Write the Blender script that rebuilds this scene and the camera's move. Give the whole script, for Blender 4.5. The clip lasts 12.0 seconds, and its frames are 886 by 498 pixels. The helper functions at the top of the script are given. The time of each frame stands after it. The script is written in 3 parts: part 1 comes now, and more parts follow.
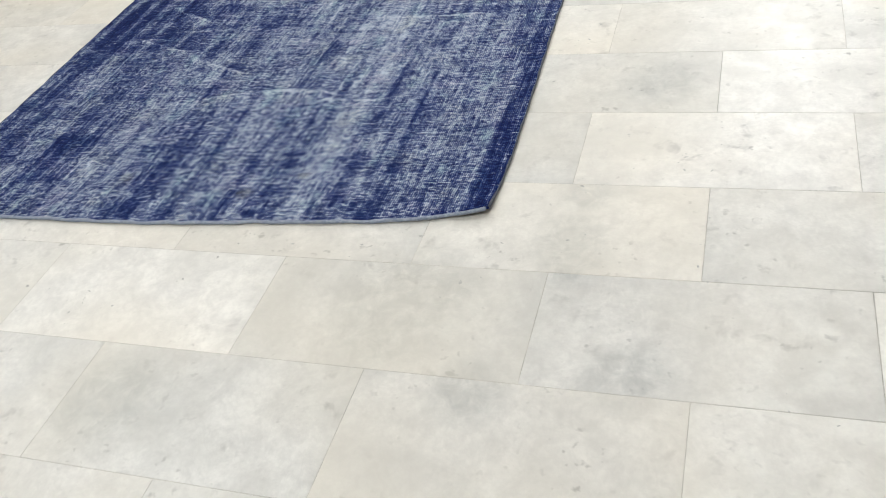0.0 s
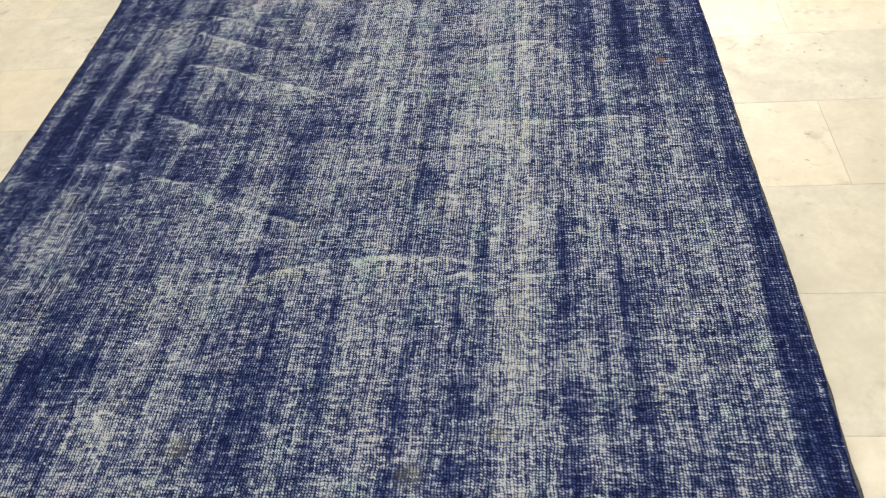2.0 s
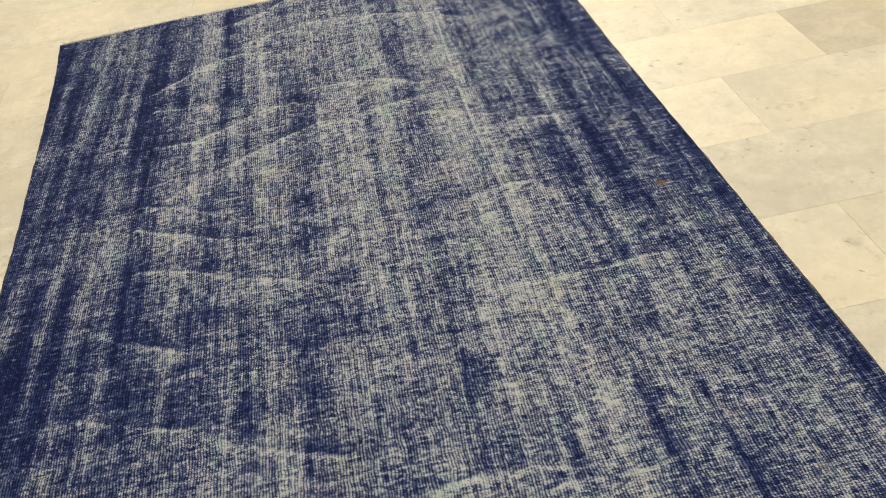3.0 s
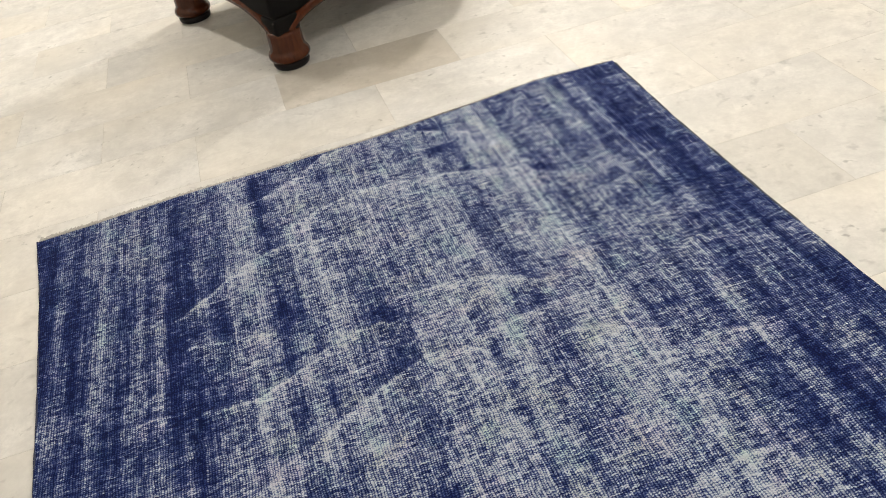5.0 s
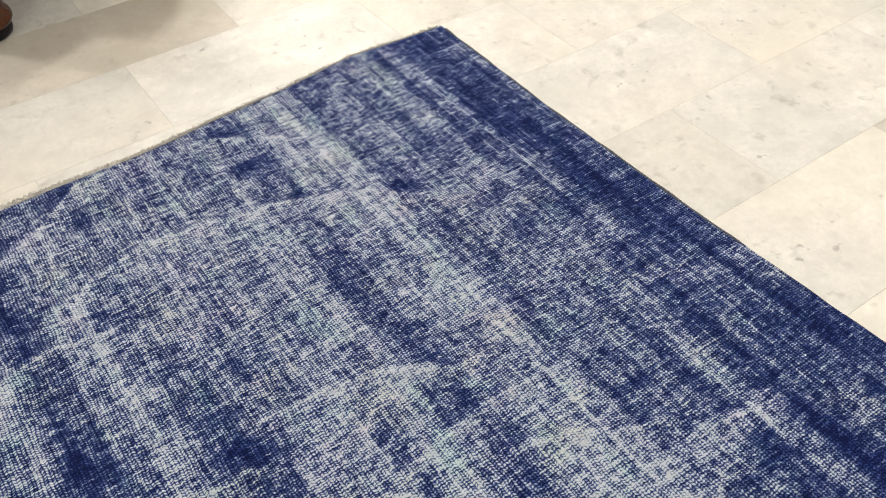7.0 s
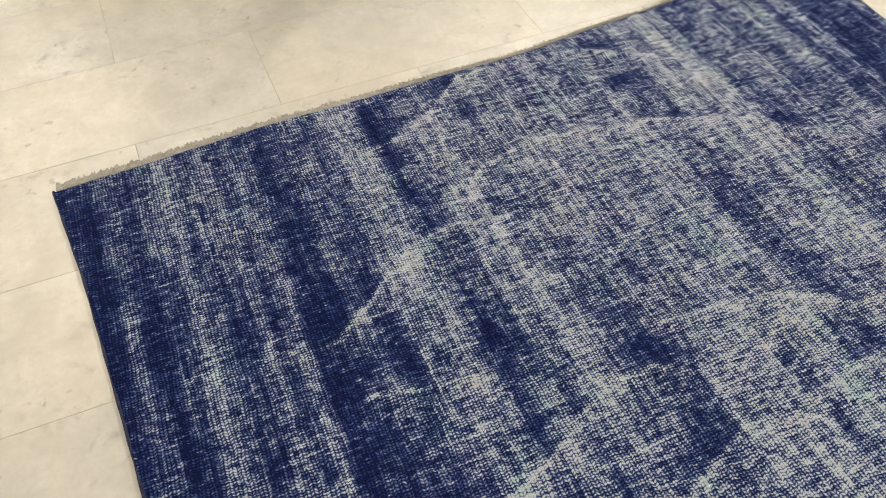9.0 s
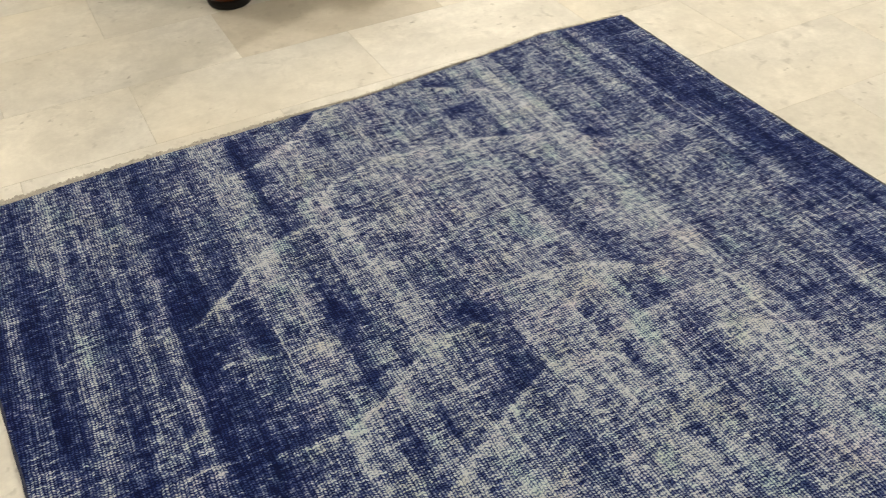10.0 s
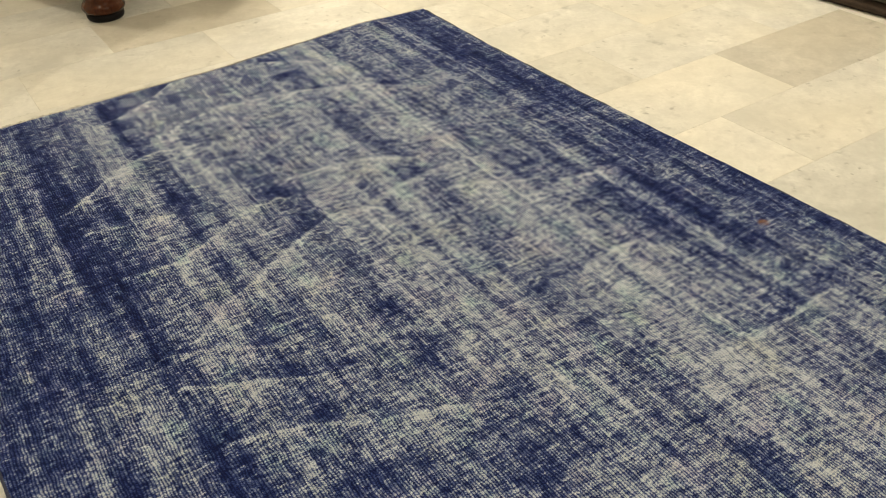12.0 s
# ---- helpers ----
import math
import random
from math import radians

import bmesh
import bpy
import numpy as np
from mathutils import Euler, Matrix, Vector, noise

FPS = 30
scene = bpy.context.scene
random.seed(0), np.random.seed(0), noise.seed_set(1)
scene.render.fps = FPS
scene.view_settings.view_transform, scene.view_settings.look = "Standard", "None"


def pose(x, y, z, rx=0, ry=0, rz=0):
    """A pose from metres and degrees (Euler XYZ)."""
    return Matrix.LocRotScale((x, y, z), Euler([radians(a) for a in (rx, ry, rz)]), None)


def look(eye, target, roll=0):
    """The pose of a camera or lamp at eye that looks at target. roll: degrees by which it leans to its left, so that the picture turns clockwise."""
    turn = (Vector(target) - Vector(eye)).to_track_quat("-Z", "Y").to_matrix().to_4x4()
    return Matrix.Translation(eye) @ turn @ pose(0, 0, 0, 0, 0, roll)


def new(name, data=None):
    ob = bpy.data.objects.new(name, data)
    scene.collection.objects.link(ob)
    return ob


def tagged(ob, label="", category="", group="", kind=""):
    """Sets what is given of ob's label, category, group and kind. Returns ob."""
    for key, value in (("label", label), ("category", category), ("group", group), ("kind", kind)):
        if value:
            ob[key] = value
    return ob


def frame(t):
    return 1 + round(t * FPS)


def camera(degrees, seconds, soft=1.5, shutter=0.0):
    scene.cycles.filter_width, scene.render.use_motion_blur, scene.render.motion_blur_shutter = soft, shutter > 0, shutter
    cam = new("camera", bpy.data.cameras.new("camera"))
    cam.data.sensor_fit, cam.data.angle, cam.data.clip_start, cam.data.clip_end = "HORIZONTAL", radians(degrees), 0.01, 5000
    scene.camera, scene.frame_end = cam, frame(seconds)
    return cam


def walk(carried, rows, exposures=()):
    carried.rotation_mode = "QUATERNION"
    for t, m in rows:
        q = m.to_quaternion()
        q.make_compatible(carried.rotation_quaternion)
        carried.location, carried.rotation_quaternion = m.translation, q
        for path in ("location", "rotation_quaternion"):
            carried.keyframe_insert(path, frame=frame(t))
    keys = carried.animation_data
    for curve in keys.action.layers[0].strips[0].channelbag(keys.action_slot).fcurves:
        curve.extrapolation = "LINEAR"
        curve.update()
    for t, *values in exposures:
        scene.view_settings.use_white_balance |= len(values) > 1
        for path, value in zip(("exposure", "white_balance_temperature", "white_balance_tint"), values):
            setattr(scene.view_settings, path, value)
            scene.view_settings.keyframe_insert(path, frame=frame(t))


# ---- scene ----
cam = camera(54.0, 12.0, soft=1.05, shutter=0.18)
PATH = [
    (0, (0.549, -1.455, 1.211), (-0.088, -0.051, -0.062), -13.0),
    (0.5, (0.339, -1.233, 1.187), (-0.212, 0.152, -0.147), -11.3),
    (1, (0.055, -1.08, 1.196), (-0.402, 0.342, -0.134), -8.1),
    (1.5, (-0.177, -0.904, 1.163), (-0.585, 0.52, -0.181), -9.2),
    (2, (-0.404, -0.686, 1.157), (-0.658, 0.768, -0.193), -7.8),
    (2.5, (-0.623, -0.55, 1.221), (-0.654, 0.978, -0.069), -7.6),
    (3, (-0.762, -0.355, 1.22), (-0.663, 1.199, -0.035), -9.9),
    (3.5, (-0.878, -0.103, 1.257), (-0.728, 1.491, 0.058), -9.8),
    (3.7, (-0.912, -0.036, 1.248), (-0.703, 1.581, 0.09), -8.7),
    (5.3, (-1.044, 0.591, 1.255), (-0.782, 2.154, 0.036), -12.6),
    (5.5, (-1.042, 0.645, 1.259), (-0.714, 2.165, 0.002), -10.8),
    (6, (-1.108, 0.852, 1.22), (-0.514, 2.241, -0.09), -8.7),
    (6.5, (-1.17, 1.016, 1.203), (-0.441, 2.3, -0.146), -4.8),
    (7, (-1.107, 1.217, 1.139), (-0.313, 2.393, -0.27), -1.7),
    (7.5, (-1.156, 1.374, 1.102), (-0.544, 2.525, -0.414), -0.3),
    (7.7, (-1.204, 1.408, 1.102), (-0.694, 2.609, -0.414), -0.9),
    (9.3, (-1.534, 1.301, 1.125), (-1.074, 2.602, -0.322), -3.5),
    (9.5, (-1.517, 1.198, 1.114), (-1.009, 2.531, -0.288), -3.6),
    (10, (-1.497, 1.011, 1.117), (-0.822, 2.367, -0.189), -1.9),
    (10.5, (-1.56, 0.841, 1.11), (-0.723, 2.164, -0.136), 0.6),
    (11, (-1.632, 0.656, 1.115), (-0.758, 1.987, -0.095), 1.6),
    (11.5, (-1.612, 0.452, 1.127), (-0.756, 1.853, -0.015), -1.1),
    (12, (-1.576, 0.251, 1.104), (-0.715, 1.63, -0.06), -2.5),
]
EXPOSURES = [
    (0, -0.06, 5850, 8), (1.0, -0.1, 6000, 9), (1.5, 0.06, 6300, 9), (2.0, -0.05, 7100, 5), (2.5, -0.26, 8300, 6), (3.0, -0.28, 7900, 4),
    (3.5, -0.30, 7500, 7), (5.5, -0.28, 6450, 10), (6.5, -0.2, 6450, 9), (7.0, -0.14, 6500, 10), (7.5, -0.18, 7000, 6), (9.5, -0.38, 7000, 9), (10.5, -0.33, 7750, 4), (12, -0.33, 8150, 3),
]
walk(cam, [(t, look(eye, target, roll)) for t, eye, target, roll in PATH], EXPOSURES)

# ---- world and lamps ----
world = bpy.data.worlds.new("world")
scene.world = world
world.use_nodes = True
world.node_tree.nodes["Background"].inputs[0].default_value = (0.5, 0.5, 0.5, 1)
world.node_tree.nodes["Background"].inputs[1].default_value = 0.02

ROOM = (-3.8, 2.9, -2.6, 5.9, 3.0)  # x from, x to, y from, y to, height


def unseen_ceiling_lamp(x, y, watts, size, colour):
    data = bpy.data.lights.new("unseen_ceiling_lamp", "AREA")
    data.shape, data.size, data.energy, data.color = "DISK", size, watts, colour
    lamp = new("unseen_ceiling_lamp", data)
    lamp.matrix_world = pose(x, y, ROOM[4] - 0.06)
    return lamp


WARM = (1.0, 0.955, 0.88)
# first three follow floor glare and chair shadows; last two are added fill
for x, y, watts in ((1.03, 1.84, 47), (0.94, 5.55, 94), (-2.3, 5.5, 58), (-2.9, 0.9, 22), (-0.9, -1.9, 54)):
    unseen_ceiling_lamp(x, y, watts, 0.24, WARM)


# ---- materials ----
def shader(name, rough=0.6, metal=0.0):
    m = bpy.data.materials.new(name)
    m.use_nodes = True
    b = m.node_tree.nodes["Principled BSDF"]
    b.inputs["Roughness"].default_value, b.inputs["Metallic"].default_value = rough, metal
    return m, m.node_tree, b


def node(tree, kind, **values):
    n = tree.nodes.new(kind)
    for key, value in values.items():
        if key in n.inputs:
            n.inputs[key].default_value = value
    return n


def link(tree, a, b):
    tree.links.new(a, b)


def ramp(tree, stops, source=None):
    n = tree.nodes.new("ShaderNodeValToRGB")
    e = n.color_ramp.elements
    while len(e) < len(stops):
        e.new(0.5)
    for el, (at, c) in zip(e, stops):
        el.position = at
        el.color = (*c, 1) if isinstance(c, tuple) else (c, c, c, 1)
    if source:
        link(tree, source, n.inputs[0])
    return n.outputs[0]


def maths(tree, op, a, b=None, clamp=False):
    n = tree.nodes.new("ShaderNodeMath")
    n.operation, n.use_clamp = op, clamp
    for k, v in enumerate((a, b)):
        if v is None:
            continue
        if isinstance(v, (int, float)):
            n.inputs[k].default_value = v
        else:
            link(tree, v, n.inputs[k])
    return n.outputs[0]


def mixed(tree, factor, a, b, blend="MIX"):
    n = tree.nodes.new("ShaderNodeMix")
    n.data_type, n.blend_type = "RGBA", blend
    for k, v in ((0, factor), (6, a), (7, b)):
        if isinstance(v, (int, float)):
            n.inputs[k].default_value = v
        elif isinstance(v, tuple):
            n.inputs[k].default_value = (*v, 1)
        else:
            link(tree, v, n.inputs[k])
    return n.outputs[2]


def mapped(tree, scale, space="Object", turn=0.0):
    c = tree.nodes.new("ShaderNodeTexCoord")
    m = tree.nodes.new("ShaderNodeMapping")
    m.inputs["Scale"].default_value = scale
    m.inputs["Rotation"].default_value = (0, 0, turn)
    link(tree, c.outputs[space], m.inputs["Vector"])
    return m.outputs["Vector"]


def noisy(tree, vector, scale, detail=3.0, rough=0.5, distort=0.0):
    n = node(tree, "ShaderNodeTexNoise", Scale=scale, Detail=detail, Roughness=rough, Distortion=distort)
    link(tree, vector, n.inputs["Vector"])
    return n.outputs["Fac"]


def bumped(tree, b, height, strength, distance):
    n = node(tree, "ShaderNodeBump", Strength=strength, Distance=distance)
    link(tree, height, n.inputs["Height"])
    link(tree, n.outputs["Normal"], b.inputs["Normal"])


def near_places(tree, position, places, ragged):
    """1 at the middle of each (x, y, radius), falling to 0 at its ragged rim."""
    total = None
    for x, y, radius in places:
        d = tree.nodes.new("ShaderNodeVectorMath")
        d.operation = "DISTANCE"
        link(tree, position, d.inputs[0])
        d.inputs[1].default_value = (x, y, 0.0)
        f = maths(tree, "SUBTRACT", 1.0, maths(tree, "DIVIDE", d.outputs["Value"], radius), True)
        total = f if total is None else maths(tree, "MAXIMUM", total, f)
    return maths(tree, "MULTIPLY", maths(tree, "MULTIPLY", total, 1.8, True), ramp(tree, ((0.30, 0.1), (0.62, 1.0)), ragged), True)


# grey clouds in the floor: x, y, radius
CLOUDS = [(-0.10, -0.27, 0.20), (-0.12, -0.38, 0.14), (0.22, -0.07, 0.11), (0.23, 0.09, 0.08), (0.23, -0.15, 0.08), (0.38, -0.43, 0.10), (0.35, 0.57, 0.13), (-0.02, -0.24, 0.10), (-0.62, -0.62, 0.16), (0.10, -0.50, 0.10)]


def marble(name, tone, spread):
    """Honed white marble: grey clouds, thin veins, dark flecks and scuffs, varied from tile to tile."""
    m, t, b = shader(name, 0.3)
    geo = t.nodes.new("ShaderNodeNewGeometry")
    info = t.nodes.new("ShaderNodeObjectInfo")
    shift = t.nodes.new("ShaderNodeVectorMath")
    shift.operation = "MULTIPLY_ADD"
    link(t, info.outputs["Random"], shift.inputs[0])
    shift.inputs[1].default_value = (37.0, 61.0, 0.0)
    link(t, geo.outputs["Position"], shift.inputs[2])
    v = shift.outputs[0]
    cloud = noisy(t, v, 3.6, 6.0, 0.62, 0.5)
    mottle = noisy(t, v, 15.0, 6.0, 0.7, 0.3)
    fine = noisy(t, v, 70.0, 4.0, 0.7)
    vein = noisy(t, v, 5.0, 6.0, 0.65, 1.0)
    grey = tuple(c * k for c, k in zip(tone, (0.73, 0.735, 0.725)))
    colour = mixed(t, ramp(t, ((0.36, 0.0), (0.52, 0.38), (0.72, 1.0)), cloud), tone, grey)
    colour = mixed(t, ramp(t, ((0.40, 0.0), (0.66, 0.75)), mottle), colour, tuple(c * 0.72 for c in tone))
    colour = mixed(t, ramp(t, ((0.47, 0.0), (0.5, 0.12), (0.53, 0.0)), vein), colour, tuple(c * 0.6 for c in tone))
    colour = mixed(t, ramp(t, ((0.42, 0.0), (0.66, 0.3)), fine), colour, tuple(c * 0.66 for c in tone))
    fleck = noisy(t, v, 42.0, 2.0, 0.5, 0.2)
    place = noisy(t, v, 6.0, 3.0)
    spots = maths(t, "MULTIPLY", ramp(t, ((0.63, 0.0), (0.73, 1.0)), fleck), ramp(t, ((0.50, 0.0), (0.64, 0.8)), place))
    colour = mixed(t, spots, colour, tuple(c * 0.4 for c in tone))
    smudge = maths(t, "MULTIPLY", ramp(t, ((0.58, 0.0), (0.72, 0.8)), noisy(t, v, 19.0, 3.0, 0.6, 0.3)), ramp(t, ((0.44, 0.0), (0.60, 1.0)), noisy(t, v, 3.1, 2.0)))
    colour = mixed(t, smudge, colour, tuple(c * 0.5 for c in tone))
    grey_cloud = near_places(t, geo.outputs["Position"], CLOUDS, noisy(t, geo.outputs["Position"], 24.0, 5.0, 0.7, 0.6))
    colour = mixed(t, maths(t, "MULTIPLY", grey_cloud, 0.62), colour, tuple(c * k for c, k in zip(tone, (0.50, 0.525, 0.535))))
    tint = noisy(t, v, 1.3, 2.0)
    colour = mixed(t, ramp(t, ((0.4, 0.0), (0.75, 0.5)), tint), colour, tuple(c * k for c, k in zip(tone, (1.0, 0.93, 0.8))))
    hsv = node(t, "ShaderNodeHueSaturation")
    link(t, colour, hsv.inputs["Color"])
    link(t, maths(t, "ADD", maths(t, "MULTIPLY", info.outputs["Random"], spread), 1.0 - spread * 0.65), hsv.inputs["Value"])
    link(t, hsv.outputs[0], b.inputs["Base Color"])
    scuff = mottle
    link(t, ramp(t, ((0.3, 0.32), (0.7, 0.54)), scuff), b.inputs["Roughness"])
    bumped(t, b, maths(t, "ADD", fine, maths(t, "MULTIPLY", scuff, 0.6)), 0.12, 0.002)
    return m


MARBLE = marble("marble", (0.83, 0.815, 0.775), 0.10)
MARBLE_GREY = marble("marble_grey", (0.645, 0.615, 0.56), 0.04)
MARBLE_SOFT = marble("marble_soft_grey", (0.77, 0.76, 0.725), 0.04)
MARBLE_WHITE = marble("marble_white", (0.91, 0.89, 0.845), 0.03)


def plain(name, colour, rough=0.7, scale=40.0, spread=0.25, bump=0.15, depth=0.002, stretch=(1, 1, 1)):
    m, t, b = shader(name, rough)
    v = mapped(t, stretch)
    fine = noisy(t, v, scale, 5.0, 0.6)
    wide = noisy(t, v, scale * 0.12, 3.0, 0.5)
    both = maths(t, "ADD", maths(t, "MULTIPLY", fine, 0.6), maths(t, "MULTIPLY", wide, 0.4))
    low, high = tuple(c * (1 - spread) for c in colour), tuple(min(1, c * (1 + spread)) for c in colour)
    link(t, ramp(t, ((0.3, low), (0.7, high)), both), b.inputs["Base Color"])
    bumped(t, b, fine, bump, depth)
    return m


GROUT = plain("grout", (0.54, 0.515, 0.465), 0.9, 22.0, 0.45)
PLASTER = plain("plaster", (0.78, 0.75, 0.70), 0.9, 30.0, 0.05)
CEILING = plain("ceiling_paint", (0.82, 0.80, 0.77), 0.9, 30.0, 0.04)
WOOD = plain("varnished_wood", (0.066, 0.016, 0.005), 0.24, 18.0, 0.45, 0.05, 0.001, (6, 6, 0.8))
BLACK = plain("black_rubber", (0.010, 0.009, 0.010), 0.38, 60.0, 0.3)
LEATHER = plain("black_leather", (0.004, 0.0035, 0.0035), 0.7, 120.0, 0.3, 0.3, 0.001)


for dull, gloss in ((LEATHER, 0.12), (BLACK, 0.12), (WOOD, 0.28)):
    dull.node_tree.nodes["Principled BSDF"].inputs["Specular IOR Level"].default_value = gloss


def carpet_edge(name, low, high, scale):
    m, t, b = shader(name, 0.95)
    v = mapped(t, (1, 1, 1))
    knots = noisy(t, v, scale * 6, 3.0, 0.7)
    wide = noisy(t, v, scale, 4.0, 0.6, 1.0)
    both = maths(t, "ADD", maths(t, "MULTIPLY", knots, 0.5), maths(t, "MULTIPLY", wide, 0.5))
    link(t, ramp(t, ((0.36, low), (0.52, tuple((a + c) / 2 for a, c in zip(low, high))), (0.66, high)), both), b.inputs["Base Color"])
    bumped(t, b, knots, 0.6, 0.004)
    return m


CARPET_BROWN = carpet_edge("brown_carpet", (0.018, 0.011, 0.007), (0.06, 0.035, 0.022), 14)
CARPET_OLIVE = carpet_edge("olive_grey_carpet", (0.035, 0.034, 0.026), (0.10, 0.095, 0.072), 12)
CARPET_RED = carpet_edge("red_carpet", (0.06, 0.014, 0.010), (0.24, 0.11, 0.05), 12)
CARPET_NAVY = carpet_edge("navy_carpet", (0.012, 0.012, 0.02), (0.05, 0.05, 0.07), 14)


def rug_pile():
    """Low worn pile, overdyed blue: worn tone and painted crease shading lie in the mesh, the knots and threads are
    made here.
    """
    m, t, b = shader("overdyed_pile", 0.95)
    b.inputs["Specular IOR Level"].default_value = 0.12
    # reads the worn tone together with the painted crease shading
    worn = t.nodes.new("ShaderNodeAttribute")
    worn.attribute_name = "wear_and_shade"
    wear_and_shade = worn.outputs["Fac"]
    # knots about 5 mm apart, in zigzag rows that wander a little
    wavy = t.nodes.new("ShaderNodeTexNoise")
    wavy.inputs["Scale"].default_value, wavy.inputs["Detail"].default_value = 26.0, 4.0
    link(t, mapped(t, (1, 1, 1)), wavy.inputs["Vector"])
    warp = t.nodes.new("ShaderNodeVectorMath")
    warp.operation = "MULTIPLY_ADD"
    link(t, wavy.outputs["Color"], warp.inputs[0])
    warp.inputs[1].default_value = (2.2, 3.0, 0)
    link(t, mapped(t, (185, 200, 0)), warp.inputs[2])
    # knots on every other warp thread sit half a row higher
    wide = t.nodes.new("ShaderNodeSeparateXYZ")
    link(t, warp.outputs[0], wide.inputs[0])
    zigzag = maths(t, "PINGPONG", wide.outputs[0], 1.0)
    shifted = t.nodes.new("ShaderNodeCombineXYZ")
    link(t, wide.outputs[0], shifted.inputs[0])
    link(t, maths(t, "ADD", wide.outputs[1], maths(t, "MULTIPLY", zigzag, 0.55)), shifted.inputs[1])
    cell = t.nodes.new("ShaderNodeVectorMath")
    cell.operation = "FLOOR"
    link(t, shifted.outputs[0], cell.inputs[0])
    part_of = t.nodes.new("ShaderNodeVectorMath")
    part_of.operation = "FRACTION"
    link(t, shifted.outputs[0], part_of.inputs[0])
    split = t.nodes.new("ShaderNodeSeparateXYZ")
    link(t, part_of.outputs[0], split.inputs[0])
    chance = t.nodes.new("ShaderNodeTexWhiteNoise")
    chance.noise_dimensions = "2D"
    link(t, cell.outputs[0], chance.inputs["Vector"])
    hump = [maths(t, "SINE", maths(t, "MULTIPLY", split.outputs[k], math.pi)) for k in (0, 1)]
    bead = maths(t, "MULTIPLY", maths(t, "POWER", hump[0], 0.62), maths(t, "POWER", hump[1], 0.9))
    thread = noisy(t, mapped(t, (30, 135, 1)), 1.0, 2.0, 0.5)
    cord = noisy(t, mapped(t, (125, 15, 1)), 1.0, 2.0, 0.5)
    warp_line = noisy(t, mapped(t, (170, 2.5, 1)), 1.0, 1.0, 0.5)
    dash = noisy(t, mapped(t, (62, 165, 1)), 1.0, 1.0, 0.5)
    bare = ramp(t, ((0.62, 0.0), (0.70, 1.0)), noisy(t, mapped(t, (11, 170, 1)), 1.0, 1.0, 0.5))
    patch = noisy(t, mapped(t, (52, 75, 1)), 1.0, 4.0, 0.65)
    grain = noisy(t, mapped(t, (260, 420, 1)), 1.0, 2.0, 0.6)
    fine = maths(t, "MULTIPLY", maths(t, "SUBTRACT", chance.outputs["Value"], 0.5), KNOT)
    for stretch, size in (((1.0, 0.16, 0), 0.20), ((0.30, 1.0, 0), 0.26)):
        longer = t.nodes.new("ShaderNodeVectorMath")
        longer.operation = "MULTIPLY"
        link(t, warp.outputs[0], longer.inputs[0])
        longer.inputs[1].default_value = stretch
        cell_long = t.nodes.new("ShaderNodeVectorMath")
        cell_long.operation = "FLOOR"
        link(t, longer.outputs[0], cell_long.inputs[0])
        chance_long = t.nodes.new("ShaderNodeTexWhiteNoise")
        chance_long.noise_dimensions = "2D"
        link(t, cell_long.outputs[0], chance_long.inputs["Vector"])
        fine = maths(t, "ADD", fine, maths(t, "MULTIPLY", maths(t, "SUBTRACT", chance_long.outputs["Value"], 0.5), size))
    # bead darkens gaps between knots: unworn blue plus their shade, in the colour
    for what, middle, size in ((bead, 0.52, BEAD), (patch, 0.5, 0.30), (grain, 0.5, 0.45), (thread, 0.5, 0.62), (cord, 0.5, 0.55), (warp_line, 0.5, 0.50), (dash, 0.5, 0.75), (bare, 0.05, 0.24)):
        fine = maths(t, "ADD", fine, maths(t, "MULTIPLY", maths(t, "SUBTRACT", what, middle), size))
    fine = maths(t, "MULTIPLY", fine, ramp(t, ((0.08, 0.55), (0.45, 1.0)), wear_and_shade))
    speck = ramp(t, ((0.61, 0.0), (0.67, 0.42)), noisy(t, mapped(t, (62, 210, 1)), 1.0, 2.0, 0.5))
    fine = maths(t, "ADD", maths(t, "MULTIPLY", fine, 1.22), speck)
    total = maths(t, "ADD", wear_and_shade, fine, True)
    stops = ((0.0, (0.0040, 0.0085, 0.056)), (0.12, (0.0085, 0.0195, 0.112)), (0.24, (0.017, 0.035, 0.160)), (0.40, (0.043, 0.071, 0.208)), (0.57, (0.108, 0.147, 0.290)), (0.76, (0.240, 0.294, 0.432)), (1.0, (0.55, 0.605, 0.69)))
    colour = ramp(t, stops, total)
    hue = noisy(t, mapped(t, (1, 1, 1)), 9.0, 3.0, 0.6)
    colour = mixed(t, ramp(t, ((0.52, 0.0), (0.70, 0.32)), hue), colour, mixed(t, 1.0, colour, (1.06, 1.0, 0.74), "MULTIPLY"))
    hue2 = noisy(t, mapped(t, (1.3, 0.8, 1), turn=0.6), 11.0, 3.0, 0.6)
    colour = mixed(t, ramp(t, ((0.54, 0.0), (0.70, 0.5)), hue2), colour, mixed(t, 1.0, colour, (0.82, 1.07, 0.95), "MULTIPLY"))
    lilac = noisy(t, mapped(t, (1.0, 1.2, 1), turn=-0.5), 8.0, 3.0, 0.6)
    colour = mixed(t, ramp(t, ((0.54, 0.0), (0.68, 0.5)), lilac), colour, mixed(t, 1.0, colour, (1.12, 0.97, 1.02), "MULTIPLY"))
    flat = mapped(t, (1, 1, 0))
    colour = mixed(t, maths(t, "MULTIPLY", near_places(t, flat, ((-0.632, 0.04, 0.03), (-1.02, 0.09, 0.03), (-0.50, 0.12, 0.02)), patch), 0.3), colour, (0.20, 0.20, 0.10))
    colour = mixed(t, near_places(t, flat, ((-0.139, 1.213, 0.016),), patch), colour, (0.22, 0.10, 0.04))
    link(t, colour, b.inputs["Base Color"])
